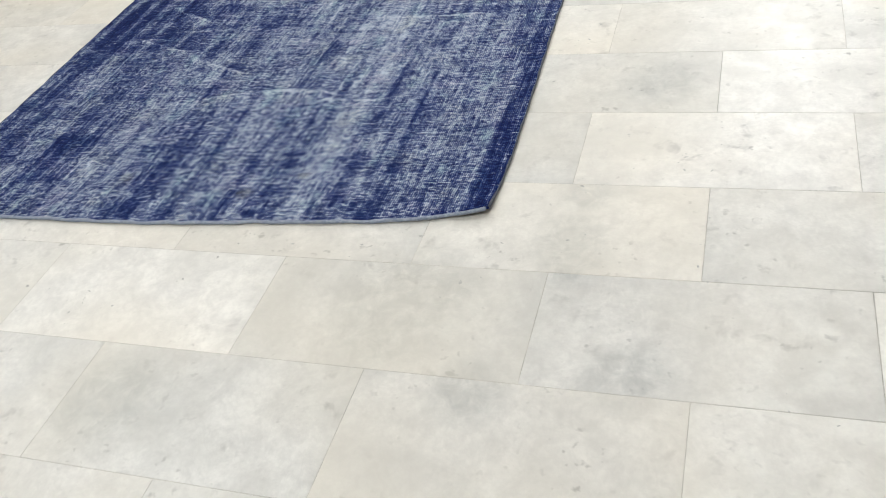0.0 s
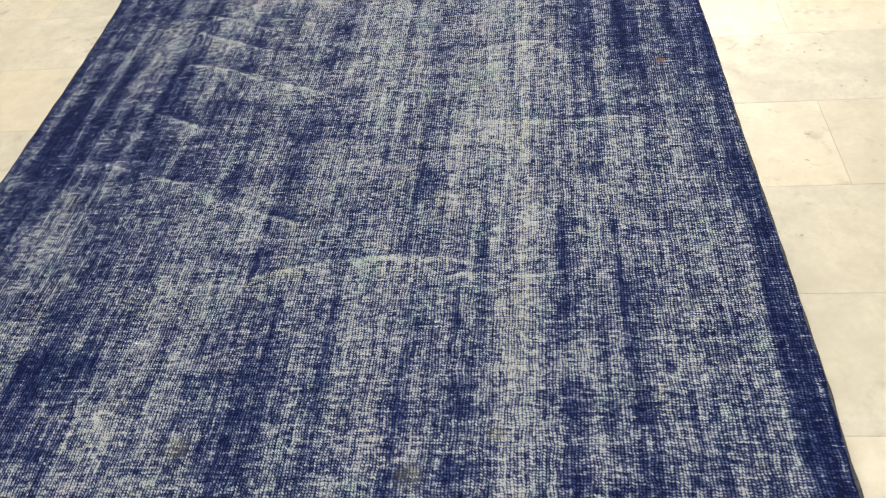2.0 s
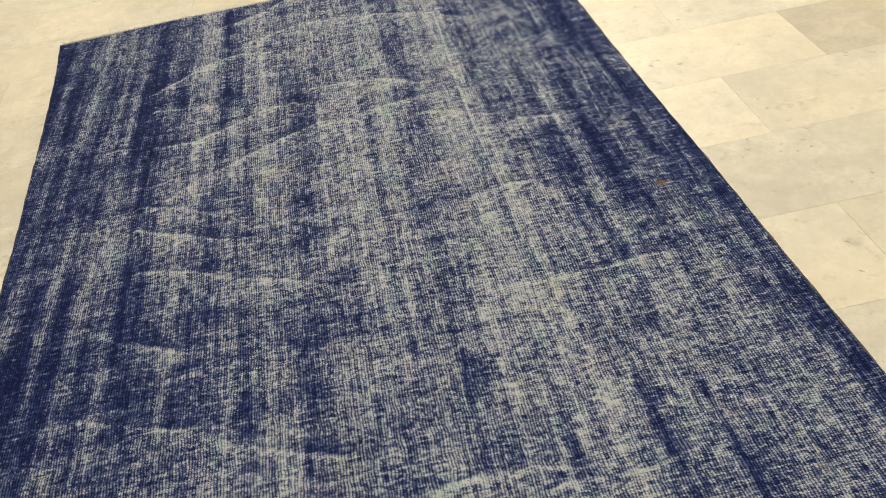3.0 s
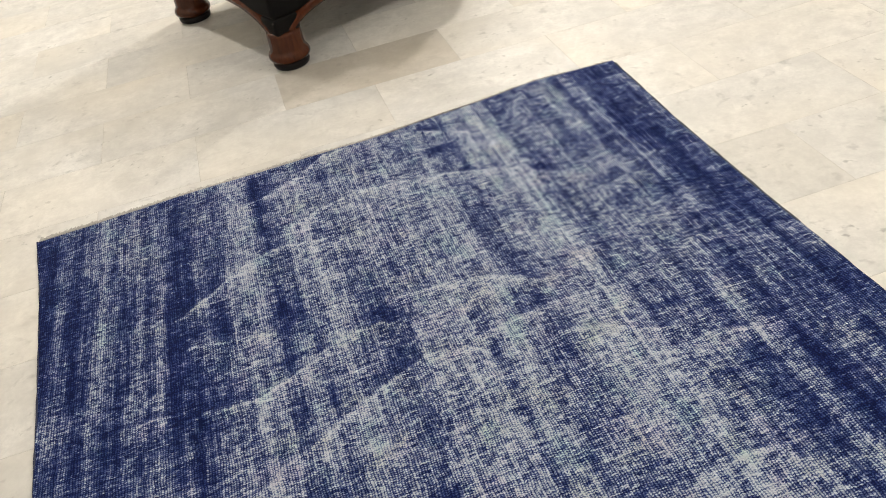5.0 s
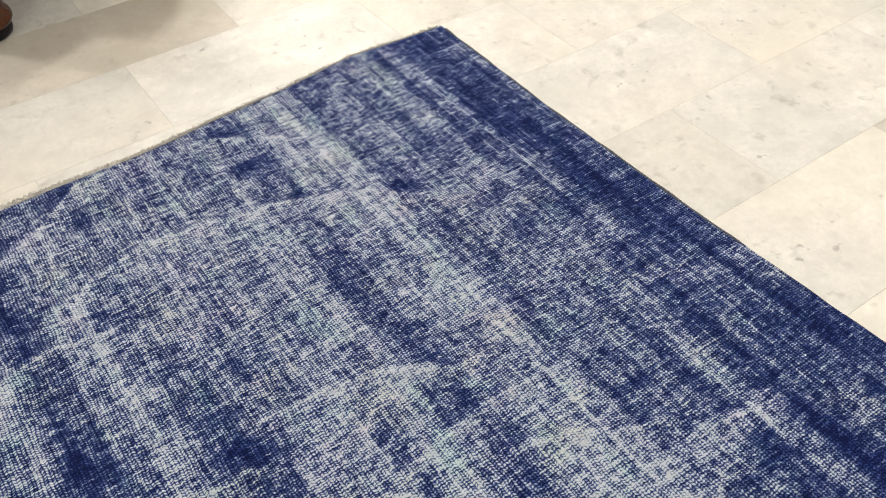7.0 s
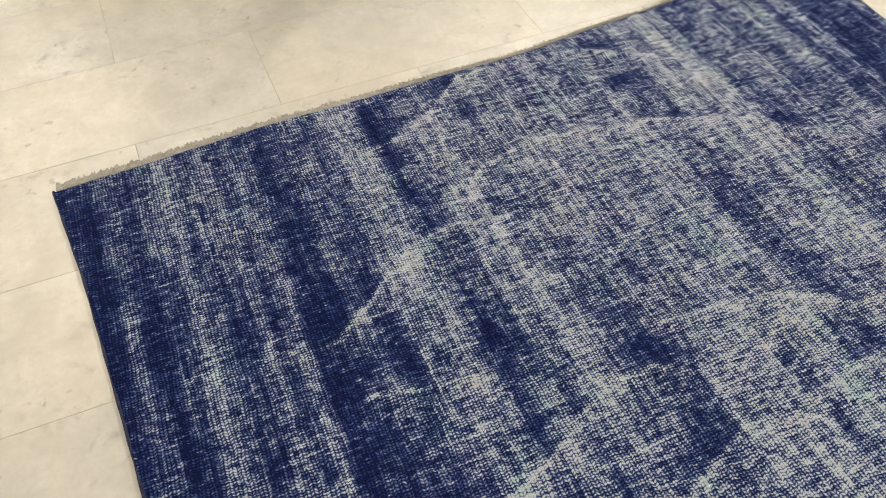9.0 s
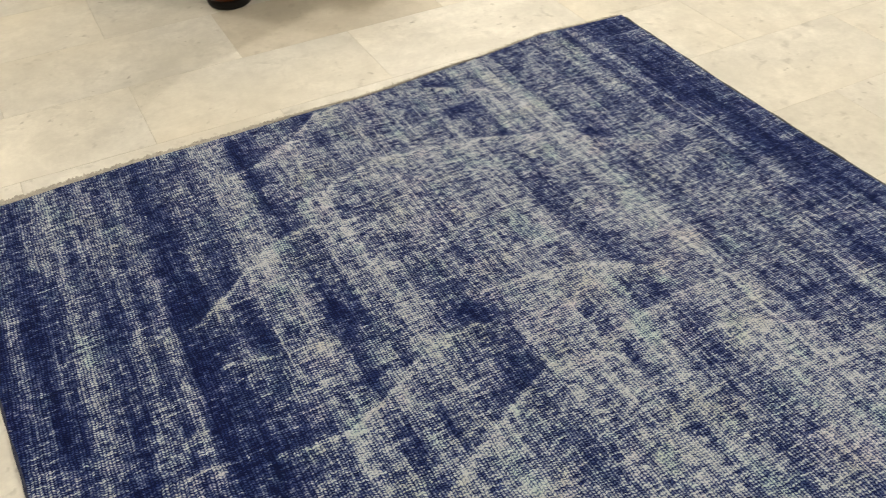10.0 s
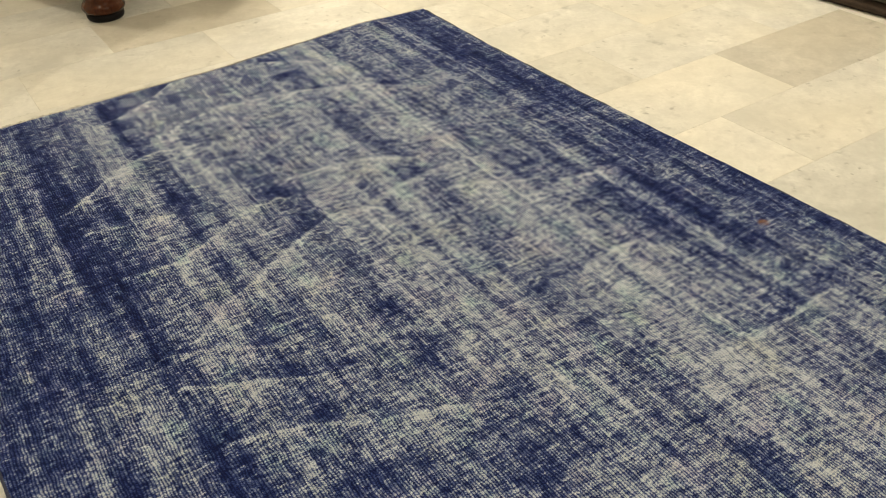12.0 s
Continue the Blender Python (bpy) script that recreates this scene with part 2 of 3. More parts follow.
    height = maths(t, "ADD", bead, maths(t, "MULTIPLY", grain, 0.8))
    bumped(t, b, height, 0.7, 0.002)
    return m


KNOT, BEAD = 0.34, 0.80
PILE = rug_pile()
BINDING = carpet_edge("pale_blue_binding", (0.15, 0.19, 0.30), (0.50, 0.54, 0.60), 110)
SELVEDGE = carpet_edge("dark_selvedge", (0.010, 0.015, 0.055), (0.07, 0.08, 0.12), 60)
SELVEDGE_WORN = carpet_edge("worn_grey_selvedge", (0.025, 0.03, 0.06), (0.17, 0.175, 0.18), 90)
FRINGE = carpet_edge("pale_fringe", (0.30, 0.285, 0.26), (0.60, 0.575, 0.53), 90)


# ---- mesh helpers ----
def mesh_from(name, verts, faces, material, smooth=True):
    me = bpy.data.meshes.new(name)
    me.from_pydata([tuple(v) for v in verts], [], faces)
    me.materials.append(material)
    if smooth:
        me.polygons.foreach_set("use_smooth", [True] * len(me.polygons))
    me.update()
    return me


def child(name, mesh, parent, label=""):
    ob = new(name, mesh)
    ob.parent = parent
    return tagged(ob, label) if label else ob


def part(name, bm, material, parent, label=""):
    me = bpy.data.meshes.new(name)
    bm.to_mesh(me)
    bm.free()
    me.materials.append(material)
    me.polygons.foreach_set("use_smooth", [True] * len(me.polygons))
    return child(name, me, parent, label)


def box(x0, x1, y0, y1, z0, z1, bevel=0.0, segments=2):
    bm = bmesh.new()
    bmesh.ops.create_cube(bm, size=1.0)
    for v in bm.verts:
        v.co = Vector(((x0 + x1) / 2 + v.co.x * (x1 - x0), (y0 + y1) / 2 + v.co.y * (y1 - y0), (z0 + z1) / 2 + v.co.z * (z1 - z0)))
    if bevel:
        bmesh.ops.bevel(bm, geom=bm.edges[:], offset=bevel, segments=segments, affect="EDGES", profile=0.5)
    return bm


def lathe(profile, around=36):
    verts, faces = [], []
    for r, z in profile:
        verts += [(r * math.cos(a), r * math.sin(a), z) for a in np.linspace(0, math.tau, around, endpoint=False)]
    for i in range(len(profile) - 1):
        for j in range(around):
            k = (j + 1) % around
            faces.append((i * around + j, i * around + k, (i + 1) * around + k, (i + 1) * around + j))
    faces.append(tuple(range(around))[::-1])
    faces.append(tuple((len(profile) - 1) * around + j for j in range(around)))
    return verts, faces


def tube(points, radius, around=10):
    """A closed-ended round strip along points."""
    pts = [Vector(p) for p in points]
    verts, faces = [], []
    for i, p in enumerate(pts):
        along = (pts[min(i + 1, len(pts) - 1)] - pts[max(i - 1, 0)]).normalized()
        side = along.cross(Vector((0, 0, 1))).normalized()
        up = side.cross(along)
        r = radius(i / (len(pts) - 1)) if callable(radius) else radius
        for a in np.linspace(0, math.tau, around, endpoint=False):
            verts.append(p + side * (r * math.cos(a)) + up * (r * math.sin(a)))
    for i in range(len(pts) - 1):
        for j in range(around):
            k = (j + 1) % around
            faces.append((i * around + j, i * around + k, (i + 1) * around + k, (i + 1) * around + j))
    faces.append(tuple(range(around)))
    faces.append(tuple((len(pts) - 1) * around + j for j in range(around))[::-1])
    return verts, faces


LATTICE = np.random.RandomState(11).rand(256, 256)


def field(x, y, sx, sy, seed=0, hard=1.0):
    """Smooth random values from 0 to 1 whose grains are sx by sy metres."""
    u, v = x / sx + 17.3 * seed, y / sy + 41.7 * seed
    i, j = np.floor(u).astype(int), np.floor(v).astype(int)
    a, b = u - i, v - j
    a, b = (np.clip((f - 0.5) * hard + 0.5, 0, 1) for f in (a, b))
    a, b = a * a * (3 - 2 * a), b * b * (3 - 2 * b)
    at = lambda p, q: LATTICE[p % 256, q % 256]
    return (at(i, j) * (1 - a) + at(i + 1, j) * a) * (1 - b) + (at(i, j + 1) * (1 - a) + at(i + 1, j + 1) * a) * b


# ---- the room ----
X0, X1, Y0, Y1, H = ROOM
floor_base = part("floor", box(X0 - 0.2, X1 + 0.2, Y0 - 0.2, Y1 + 0.2, -0.12, -0.0005), GROUT, None)
tagged(floor_base, "white marble tile floor with thin worn joints", "floor", kind="structure")
for name, dims in (("wall_north", (X0 - 0.2, X1 + 0.2, Y1, Y1 + 0.2)), ("wall_south", (X0 - 0.2, X1 + 0.2, Y0 - 0.2, Y0)), ("wall_west", (X0 - 0.2, X0, Y0, Y1)), ("wall_east", (X1, X1 + 0.2, Y0, Y1))):
    tagged(part(name, box(*dims, 0.0, H), PLASTER, None), "plain pale plastered wall of the showroom", "wall", kind="structure")
tagged(part("ceiling", box(X0 - 0.2, X1 + 0.2, Y0 - 0.2, Y1 + 0.2, H, H + 0.15), CEILING, None), "plain white painted ceiling", "ceiling", kind="structure")


# ---- the rug ----
RUG_L = 2.80


def left_edge(y):
    return np.interp(y, (-0.1, 0.0, 0.6, 1.2, 1.6, 2.0, 2.27, 2.5, 2.75), (-1.652, -1.655, -1.668, -1.687, -1.702, -1.727, -1.749, -1.766, -1.792)) + 0.002 * np.sin(6 * y)


def right_edge(y):
    return np.interp(y, (0.0, 0.21, 0.54, 0.95, 1.3, 1.5, 1.93, 2.38, 2.8), (0.018, 0.022, 0.014, 0.002, -0.004, -0.011, -0.022, -0.027, -0.017))


def near_edge(x):
    return 0.004 - 0.105 * (1 - np.exp(x / 0.5)) + 0.003 * np.sin(x * 9)


def far_edge(x):
    return np.interp(x, (-1.79, -1.52, -1.2, -0.9, -0.75, -0.42, -0.27, 0.0), (2.738, 2.756, 2.764, 2.768, 2.774, 2.808, 2.824, 2.810)) + 0.002 * np.sin(x * 17)


def lines_near(x, y, lines):
    """Distance to the nearest of some polylines, and how far along it, for arrays of places."""
    best = np.full(x.shape, 9.0)
    side = np.zeros(x.shape)
    for line in lines:
        for (ax, ay), (bx, by) in zip(line, line[1:]):
            dx, dy = bx - ax, by - ay
            f = np.clip(((x - ax) * dx + (y - ay) * dy) / (dx * dx + dy * dy), 0, 1)
            d = np.hypot(x - ax - f * dx, y - ay - f * dy)
            closer = d < best
            best[closer] = d[closer]
            side[closer] = np.sign(y - ay - f * dy)[closer]
    return best, side


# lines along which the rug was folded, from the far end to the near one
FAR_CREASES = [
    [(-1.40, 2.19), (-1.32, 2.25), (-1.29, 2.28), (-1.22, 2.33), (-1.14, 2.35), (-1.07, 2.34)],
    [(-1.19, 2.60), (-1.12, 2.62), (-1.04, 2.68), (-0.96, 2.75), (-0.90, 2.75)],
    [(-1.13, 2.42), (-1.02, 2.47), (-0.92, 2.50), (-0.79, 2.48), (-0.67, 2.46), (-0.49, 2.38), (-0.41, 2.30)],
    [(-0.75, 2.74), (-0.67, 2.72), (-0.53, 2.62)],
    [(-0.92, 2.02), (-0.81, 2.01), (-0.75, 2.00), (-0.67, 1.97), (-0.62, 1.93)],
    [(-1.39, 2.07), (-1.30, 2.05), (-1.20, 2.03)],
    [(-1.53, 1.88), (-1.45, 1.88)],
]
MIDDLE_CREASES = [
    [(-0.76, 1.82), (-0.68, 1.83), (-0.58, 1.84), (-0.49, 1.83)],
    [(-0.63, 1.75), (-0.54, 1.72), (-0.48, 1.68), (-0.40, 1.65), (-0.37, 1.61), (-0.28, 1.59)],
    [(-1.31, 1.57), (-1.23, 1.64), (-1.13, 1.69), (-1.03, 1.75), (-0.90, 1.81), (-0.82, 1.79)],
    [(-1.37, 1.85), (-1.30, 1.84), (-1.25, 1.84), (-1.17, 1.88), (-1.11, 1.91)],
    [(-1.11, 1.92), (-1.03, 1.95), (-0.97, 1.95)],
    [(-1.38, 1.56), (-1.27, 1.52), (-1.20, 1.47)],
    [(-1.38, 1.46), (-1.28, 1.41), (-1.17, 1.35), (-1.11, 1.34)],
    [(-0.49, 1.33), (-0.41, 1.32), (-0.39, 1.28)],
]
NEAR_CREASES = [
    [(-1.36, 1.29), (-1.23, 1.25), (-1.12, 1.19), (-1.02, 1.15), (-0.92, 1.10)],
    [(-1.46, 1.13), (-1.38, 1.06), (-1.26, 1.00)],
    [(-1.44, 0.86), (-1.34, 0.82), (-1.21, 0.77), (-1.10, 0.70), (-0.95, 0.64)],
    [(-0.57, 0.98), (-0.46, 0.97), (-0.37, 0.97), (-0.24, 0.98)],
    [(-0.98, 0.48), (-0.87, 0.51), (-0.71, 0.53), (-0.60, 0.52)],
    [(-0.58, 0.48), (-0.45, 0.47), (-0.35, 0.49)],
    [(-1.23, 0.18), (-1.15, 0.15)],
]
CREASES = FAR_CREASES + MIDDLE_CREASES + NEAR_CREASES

# wear across the rug, at three places along it
FAR_STRIPES = [(-1.80, .06), (-1.745, .08), (-1.715, .42), (-1.685, .12), (-1.64, .08), (-1.605, .48), (-1.575, .14), (-1.545, .20), (-1.515, .42), (-1.49, .14), (-1.465, .50), (-1.44, .05), (-1.385, .04), (-1.35, .26), (-1.31, .14), (-1.27, .36), (-1.24, .58), (-1.205, .50), (-1.18, .12), (-1.15, .22), (-1.11, .45), (-1.06, .56), (-1.02, .42), (-.965, .30), (-.92, .55), (-.885, .42), (-.80, .62), (-.755, .45), (-.69, .62), (-.655, .30), (-.62, .28), (-.575, .60), (-.545, .42), (-.505, .75), (-.475, .55), (-.435, .28), (-.40, .34), (-.35, .44), (-.30, .36), (-.25, .50), (-.215, .18), (-.18, .42), (-.14, .16), (-.08, .12), (-.04, .24)]
MID_STRIPES = [(-1.74, .10), (-1.68, .12), (-1.645, .50), (-1.615, .12), (-1.585, .18), (-1.55, .50), (-1.52, .12), (-1.475, .50), (-1.445, .36), (-1.41, .48), (-1.39, .08), (-1.365, .10), (-1.335, .30), (-1.28, .42), (-1.225, .40), (-1.195, .22), (-1.15, .56), (-1.11, .20), (-1.06, .58), (-1.02, .42), (-.97, .22), (-.905, .54), (-.86, .40), (-.80, .60), (-.775, .42), (-.745, .62), (-.69, .36), (-.625, .46), (-.58, .62), (-.53, .66), (-.50, .50), (-.475, .72), (-.43, .60), (-.39, .46), (-.34, .45), (-.305, .26), (-.27, .60), (-.245, .25), (-.195, .12), (-.13, .36), (-.09, .14), (-.04, .12)]
NEAR_STRIPES = [(-1.70, .10), (-1.60, .20), (-1.52, .30), (-1.44, .40), (-1.38, .34), (-1.32, .22), (-1.24, .20), (-1.19, .36), (-1.14, .50), (-1.10, .38), (-1.045, .56), (-1.015, .48), (-.985, .12), (-.94, .16), (-.90, .36), (-.86, .42), (-.815, .26), (-.77, .50), (-.725, .46), (-.675, .22), (-.635, .44), (-.59, .34), (-.555, .30), (-.505, .55), (-.45, .58), (-.42, .46), (-.388, .20), (-.35, .52), (-.315, .40), (-.28, .24), (-.25, .28), (-.215, .48), (-.18, .28), (-.14, .52), (-.115, .40), (-.098, .20), (-.055, .52), (-.03, .14), (.02, .12)]

# patches with more or less wear: x, y, half width, half length, how much
WORN_PATCHES = [(-1.06, 1.94, .06, .035, .20), (-1.19, 1.86, .06, .04, .24), (-1.25, 2.30, .05, .04, .24), (-.72, 1.96, .10, .04, .18), (-.56, .96, .11, .06, .18), (-.87, 1.36, .06, .08, .10), (-1.05, 1.38, .09, .03, .14), (-.15, .95, .16, .20, .12), (-.62, 1.78, .20, .14, .07), (-.20, 1.70, .12, .3, .05), (-.55, .75, .40, .50, .04)]
BLUE_PATCHES = [(-.75, 2.62, .25, .14, -.08), (-.94, 1.96, .04, .08, -.16), (-1.17, 2.65, .05, .06, -.14), (-1.10, 2.05, .22, .16, -.12), (-1.36, 1.85, .20, .22, -.06), (-1.36, 2.35, .05, .10, -.06), (-.95, 1.44, .06, .05, -.14), (-.90, 1.04, .06, .07, -.20), (-.39, 1.69, .06, .06, -.14), (-1.32, .27, .09, .05, -.20), (-.85, .38, .03, .09, -.18), (-.71, .71, .04, .07, -.16), (-1.52, .84, .12, .04, -.16), (-1.34, .13, .06, .08, -.20), (-.36, .41, .03, .05, -.16), (-.92, 1.32, .06, .04, -.12), (-1.17, 2.09, .04, .06, -.12), (-.91, 1.14, .05, .05, -.14), (-1.50, 1.64, .05, .08, -.14), (-.62, .03, .10, .04, -.06)]


# bare warp cords and unworn bands: x, y from, y to, half width, more or less wear
CORDS = [(-0.490, 1.05, 2.62, 0.0045, .34), (-0.472, 1.9, 2.5, 0.004, .28), (-0.282, 1.45, 1.92, 0.0045, .36), (-0.560, 1.2, 1.9, 0.004, .22), (-0.395, 1.0, 1.8, 0.004, .22), (-0.83, 0.9, 1.9, 0.004, .2), (-0.62, 0.3, 1.2, 0.004, .18), (-1.045, 0.02, 0.62, 0.012, -.26), (-1.39, 1.05, 2.40, 0.018, -.04), (-0.215, 0.9, 2.3, 0.018, -.08), (-1.735, 1.6, 2.72, 0.03, -.2), (-0.745, 0.75, 1.15, 0.010, -.22), (-0.035, 0.0, 0.5, 0.012, -.26)]


def rug_wear_and_shade(x, y):
    """Pile tone from 0 (full blue) to 1 (bare pale threads): how far the blue is worn off, plus shading painted along
    creases.
    """
    bend = x + 0.012 * (field(x, y, 0.5, 0.6, 3) - 0.5)
    near, mid, far = (np.interp(bend, *zip(*table)) for table in (NEAR_STRIPES, MID_STRIPES, FAR_STRIPES))
    on = np.clip((y - 0.45) / 0.75, 0, 1)
    up = np.clip((y - 1.45) / 0.6, 0, 1)
    base = (near * (1 - on) + mid * on) * (1 - up) + far * up
    wob = x + 0.006 * (field(x, y, 0.2, 0.12, 13) - 0.5)
    wav = y + 0.010 * (field(x, y, 0.15, 0.2, 14) - 0.5)
    streak = field(wob, wav, 0.024, 0.42, 1, 1.8) * 0.5 + field(wob, wav, 0.012, 0.22, 2, 1.6) * 0.5
    weft = field(wob, wav, 0.20, 0.018, 4, 1.8) * 0.5 + field(wob, wav, 0.10, 0.009, 5, 1.5) * 0.5
    block = field(wob, wav, 0.036, 0.030, 6, 2.6)
    cloud = field(x, y, 0.28, 0.22, 7)
    centre = np.exp(-((x + 0.72) / 0.55) ** 4) * on
    wear_and_shade = 0.055 + 0.01 * (1 - on) + 0.40 + (base - 0.38) * 1.14 + (streak - 0.5) * (0.52 - 0.06 * centre) + (weft - 0.5) * (0.26 + 0.08 * centre) + (field(wob, wav + 0.05 * x, 0.30, 0.05, 23, 1.4) - 0.5) * 0.14 + (block - 0.5) * (0.15 + 0.10 * centre) + (field(wob, wav, 0.075, 0.055, 26, 3.2) - 0.5) * (0.08 + 0.05 * centre) + (cloud - 0.5) * 0.06
    middle = np.exp(-((x + 0.62) / 0.42) ** 2 - ((y - 1.05) / 0.55) ** 2)
    wear_and_shade = wear_and_shade + 0.05 * middle
    wear_and_shade = wear_and_shade + (field(wob, wav, 0.0095, 0.45, 25, 1.6) - 0.5) * 0.22 * (1 - 0.6 * on)
    for lx, ly, wide, long, more in ((-0.35, 1.44, 0.24, 0.26, -.13), (-0.70, 0.90, 0.30, 0.22, -.09), (-1.38, 2.40, 0.15, 0.30, .10), (-1.60, 2.62, 0.14, 0.13, .16), (-0.67, 1.35, 0.25, 0.20, -.05), (-1.0, 2.30, 0.25, 0.30, .08), (-0.45, 0.70, 0.15, 0.35, -.07), (-1.2, 2.0, 0.2, 0.3, .06), (-0.6, 2.45, 0.3, 0.2, .02), (-0.15, 0.75, 0.15, 0.4, .05), (-1.50, 1.0, 0.20, 0.30, -.10), (-0.30, 0.65, 0.20, 0.25, .09), (-0.75, 1.0, 0.30, 0.30, .05), (-1.22, 1.65, 0.12, 0.20, .06), (-0.70, 0.32, 0.60, 0.35, .075), (-1.62, 1.45, 0.10, 0.40, -.08)):
        wear_and_shade = wear_and_shade + more * np.exp(-((x - lx) / wide) ** 2 - ((y - ly) / long) ** 2)
    for lx, ly, wide, long, more in WORN_PATCHES + BLUE_PATCHES:
        wear_and_shade = wear_and_shade + more * (0.5 + field(x, y, 0.03, 0.03, 31)) * np.exp(-((x - lx) / wide) ** 2 - ((y - ly) / long) ** 2)
    wear_and_shade = 0.500 + (wear_and_shade - 0.5) * 0.96
    wear_and_shade = np.where(wear_and_shade > 0.45, 0.45 + (wear_and_shade - 0.45) * 0.78, wear_and_shade)
    for sx, y0, y1, width, more in CORDS:
        wander = sx + 0.006 * np.sin(y * 4 + sx * 30)
        wear_and_shade = wear_and_shade + more * np.exp(-((x - wander) / width) ** 2) * np.clip((y - y0) / 0.08, 0, 1) * np.clip((y1 - y) / 0.08, 0, 1) * (0.5 + field(x, y, 0.02, 0.03, 12))
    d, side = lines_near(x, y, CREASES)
    # crests rubbed pale and lit; near slopes painted lighter, far slopes as shade
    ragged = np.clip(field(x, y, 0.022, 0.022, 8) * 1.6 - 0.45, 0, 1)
    wear_and_shade = wear_and_shade + np.exp(-(d / 0.006) ** 2) * (0.16 + 0.40 * ragged) + np.where(side < 0, 0.20, -0.17) * np.exp(-d / 0.035) * (0.4 + field(x, y, 0.05, 0.05, 16))
    return np.clip(wear_and_shade, 0, 1)


def rug_height(x, y):
    d, side = lines_near(x, y, CREASES)
    z = 0.0075 + 0.0050 * np.exp(-(d / 0.014) ** 2) + 0.0035 * (field(x, y, 0.35, 0.30, 9) - 0.4)
    z = z + 0.0012 * (field(x, y, 0.05, 0.05, 10) - 0.5)
    z = z + 0.012 * np.exp(-((x - 0.0) ** 2 + (y - 0.0) ** 2) / 0.07 ** 2)
    return np.maximum(z, 0.004)


def build_rug():
    rug = tagged(new("rug"), "worn overdyed blue vintage wool rug with pale abrasion and creases", "rug")
    nu, nv = 430, 700
    u, v = np.meshgrid(np.linspace(0, 1, nu), np.linspace(0, 1, nv))
    y = v * RUG_L
    x = left_edge(y) * (1 - u) + right_edge(y) * u
    y = near_edge(x) * (1 - v) + far_edge(x) * v
    x = left_edge(y) * (1 - u) + right_edge(y) * u
    z = rug_height(x, y)
    wear_and_shade = rug_wear_and_shade(x, y)
    verts = np.stack([x, y, z], -1).reshape(-1, 3)
    idx = np.arange(nu * nv).reshape(nv, nu)
    faces = np.stack([idx[:-1, :-1], idx[:-1, 1:], idx[1:, 1:], idx[1:, :-1]], -1).reshape(-1, 4)
    rim = np.concatenate([idx[0, :], idx[1:, -1], idx[-1, -2::-1], idx[-2:0:-1, 0]])
    low = verts[rim].copy()
    low[:, 2] = np.maximum(verts[rim][:, 2] - 0.006, 0.0005)
    n = len(verts)
    skirt = [(int(rim[k]), n + k, n + (k + 1) % len(rim), int(rim[(k + 1) % len(rim)])) for k in range(len(rim))]
    verts = np.concatenate([verts, low])
    me = mesh_from("field", verts.tolist(), faces.tolist() + skirt, PILE)
    # per-vertex tone: abrasion plus the crease light and shade
    at = me.attributes.new("wear_and_shade", "FLOAT", "POINT")
    at.data.foreach_set("value", np.concatenate([wear_and_shade.ravel(), wear_and_shade.ravel()[rim]]).astype(np.float32))
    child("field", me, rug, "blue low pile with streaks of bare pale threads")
    # the turned-under pale edge
    xs = np.linspace(-1.652, 0.012, 800)
    ys = near_edge(xs)
    fuzz = np.random.RandomState(3).rand(801)
    zs = 0.0056 + 0.011 * np.exp(-((xs - 0.0) / 0.07) ** 2) + 0.0008 * np.sin(xs * 31) + 0.0006 * np.sin(xs * 77)
    ys = ys - 0.003 + 0.0012 * np.sin(xs * 53) + 0.0016 * (field(xs, xs * 0, 0.02, 1, 21) - 0.5)
    child("binding", mesh_from("binding", *tube(np.stack([xs, ys, zs], -1).tolist(), lambda f: 0.0040 + 0.0013 * fuzz[int(f * 800)] + 0.0004 * math.sin(f * 90)), BINDING), rug, "pale blue rolled end binding")
    for name, edge, cloth, label in (("selvedge", left_edge, SELVEDGE, "dark blue overcast side edge"), ("selvedge", right_edge, SELVEDGE_WORN, "worn grey overcast side edge")):
        yy = np.linspace(0.01 if edge is right_edge else -0.07, 2.79 if edge is right_edge else 2.745, 300)
        zz = 0.0052 + 0.011 * np.exp(-(yy / 0.07) ** 2) * (edge is right_edge)
        xx = edge(yy)
        child(name, mesh_from(name, *tube(np.stack([xx, yy, zz + 0.0008 * np.sin(yy * 41)], -1).tolist(), lambda f: (0.0029 if cloth is SELVEDGE else 0.0036) + 0.0004 * math.sin(f * 210), 8), cloth), rug, label)
    # the flat woven end with its ragged outer side
    xs = np.linspace(-1.788, -0.020, 700)
    wide = np.interp(xs, (-1.79, -1.2, -0.8, -0.4, 0.0), (0.028, 0.024, 0.016, 0.010, 0.006)) * (0.75 + 0.5 * np.random.RandomState(8).rand(700))
    verts, faces = [], []
    for x, w in zip(xs.tolist(), wide.tolist()):
        y = float(far_edge(x))
        verts += [(x, y - 0.004, 0.0062), (x, y + 0.35 * w, 0.0056), (x + 0.001, y + w, 0.0022), (x + 0.001, y + w, 0.0006), (x, y - 0.004, 0.0006)]
    for i in range(699):
        faces += [(5 * i + j, 5 * i + (j + 1) % 5, 5 * i + 5 + (j + 1) % 5, 5 * i + 5 + j) for j in range(5)]
    faces += [(0, 1, 2, 3, 4), tuple(5 * 699 + j for j in (4, 3, 2, 1, 0))]
    child("end_strip", mesh_from("end_strip", verts, faces, FRINGE, False), rug, "pale grey flat-woven ragged end strip")
    # short frayed threads
    rnd = random.Random(5)
    verts, faces = [], []
    for _ in range(5200):
        x = rnd.uniform(-1.78, -0.025)
        left = max(0.0, (-x - 0.5) / 1.2)
        length = rnd.uniform(0.006, 0.012) + (0.35 + 0.65 * min(1.0, left * 1.6)) * rnd.uniform(0.002, 0.009) + rnd.random() ** 6 * 0.012
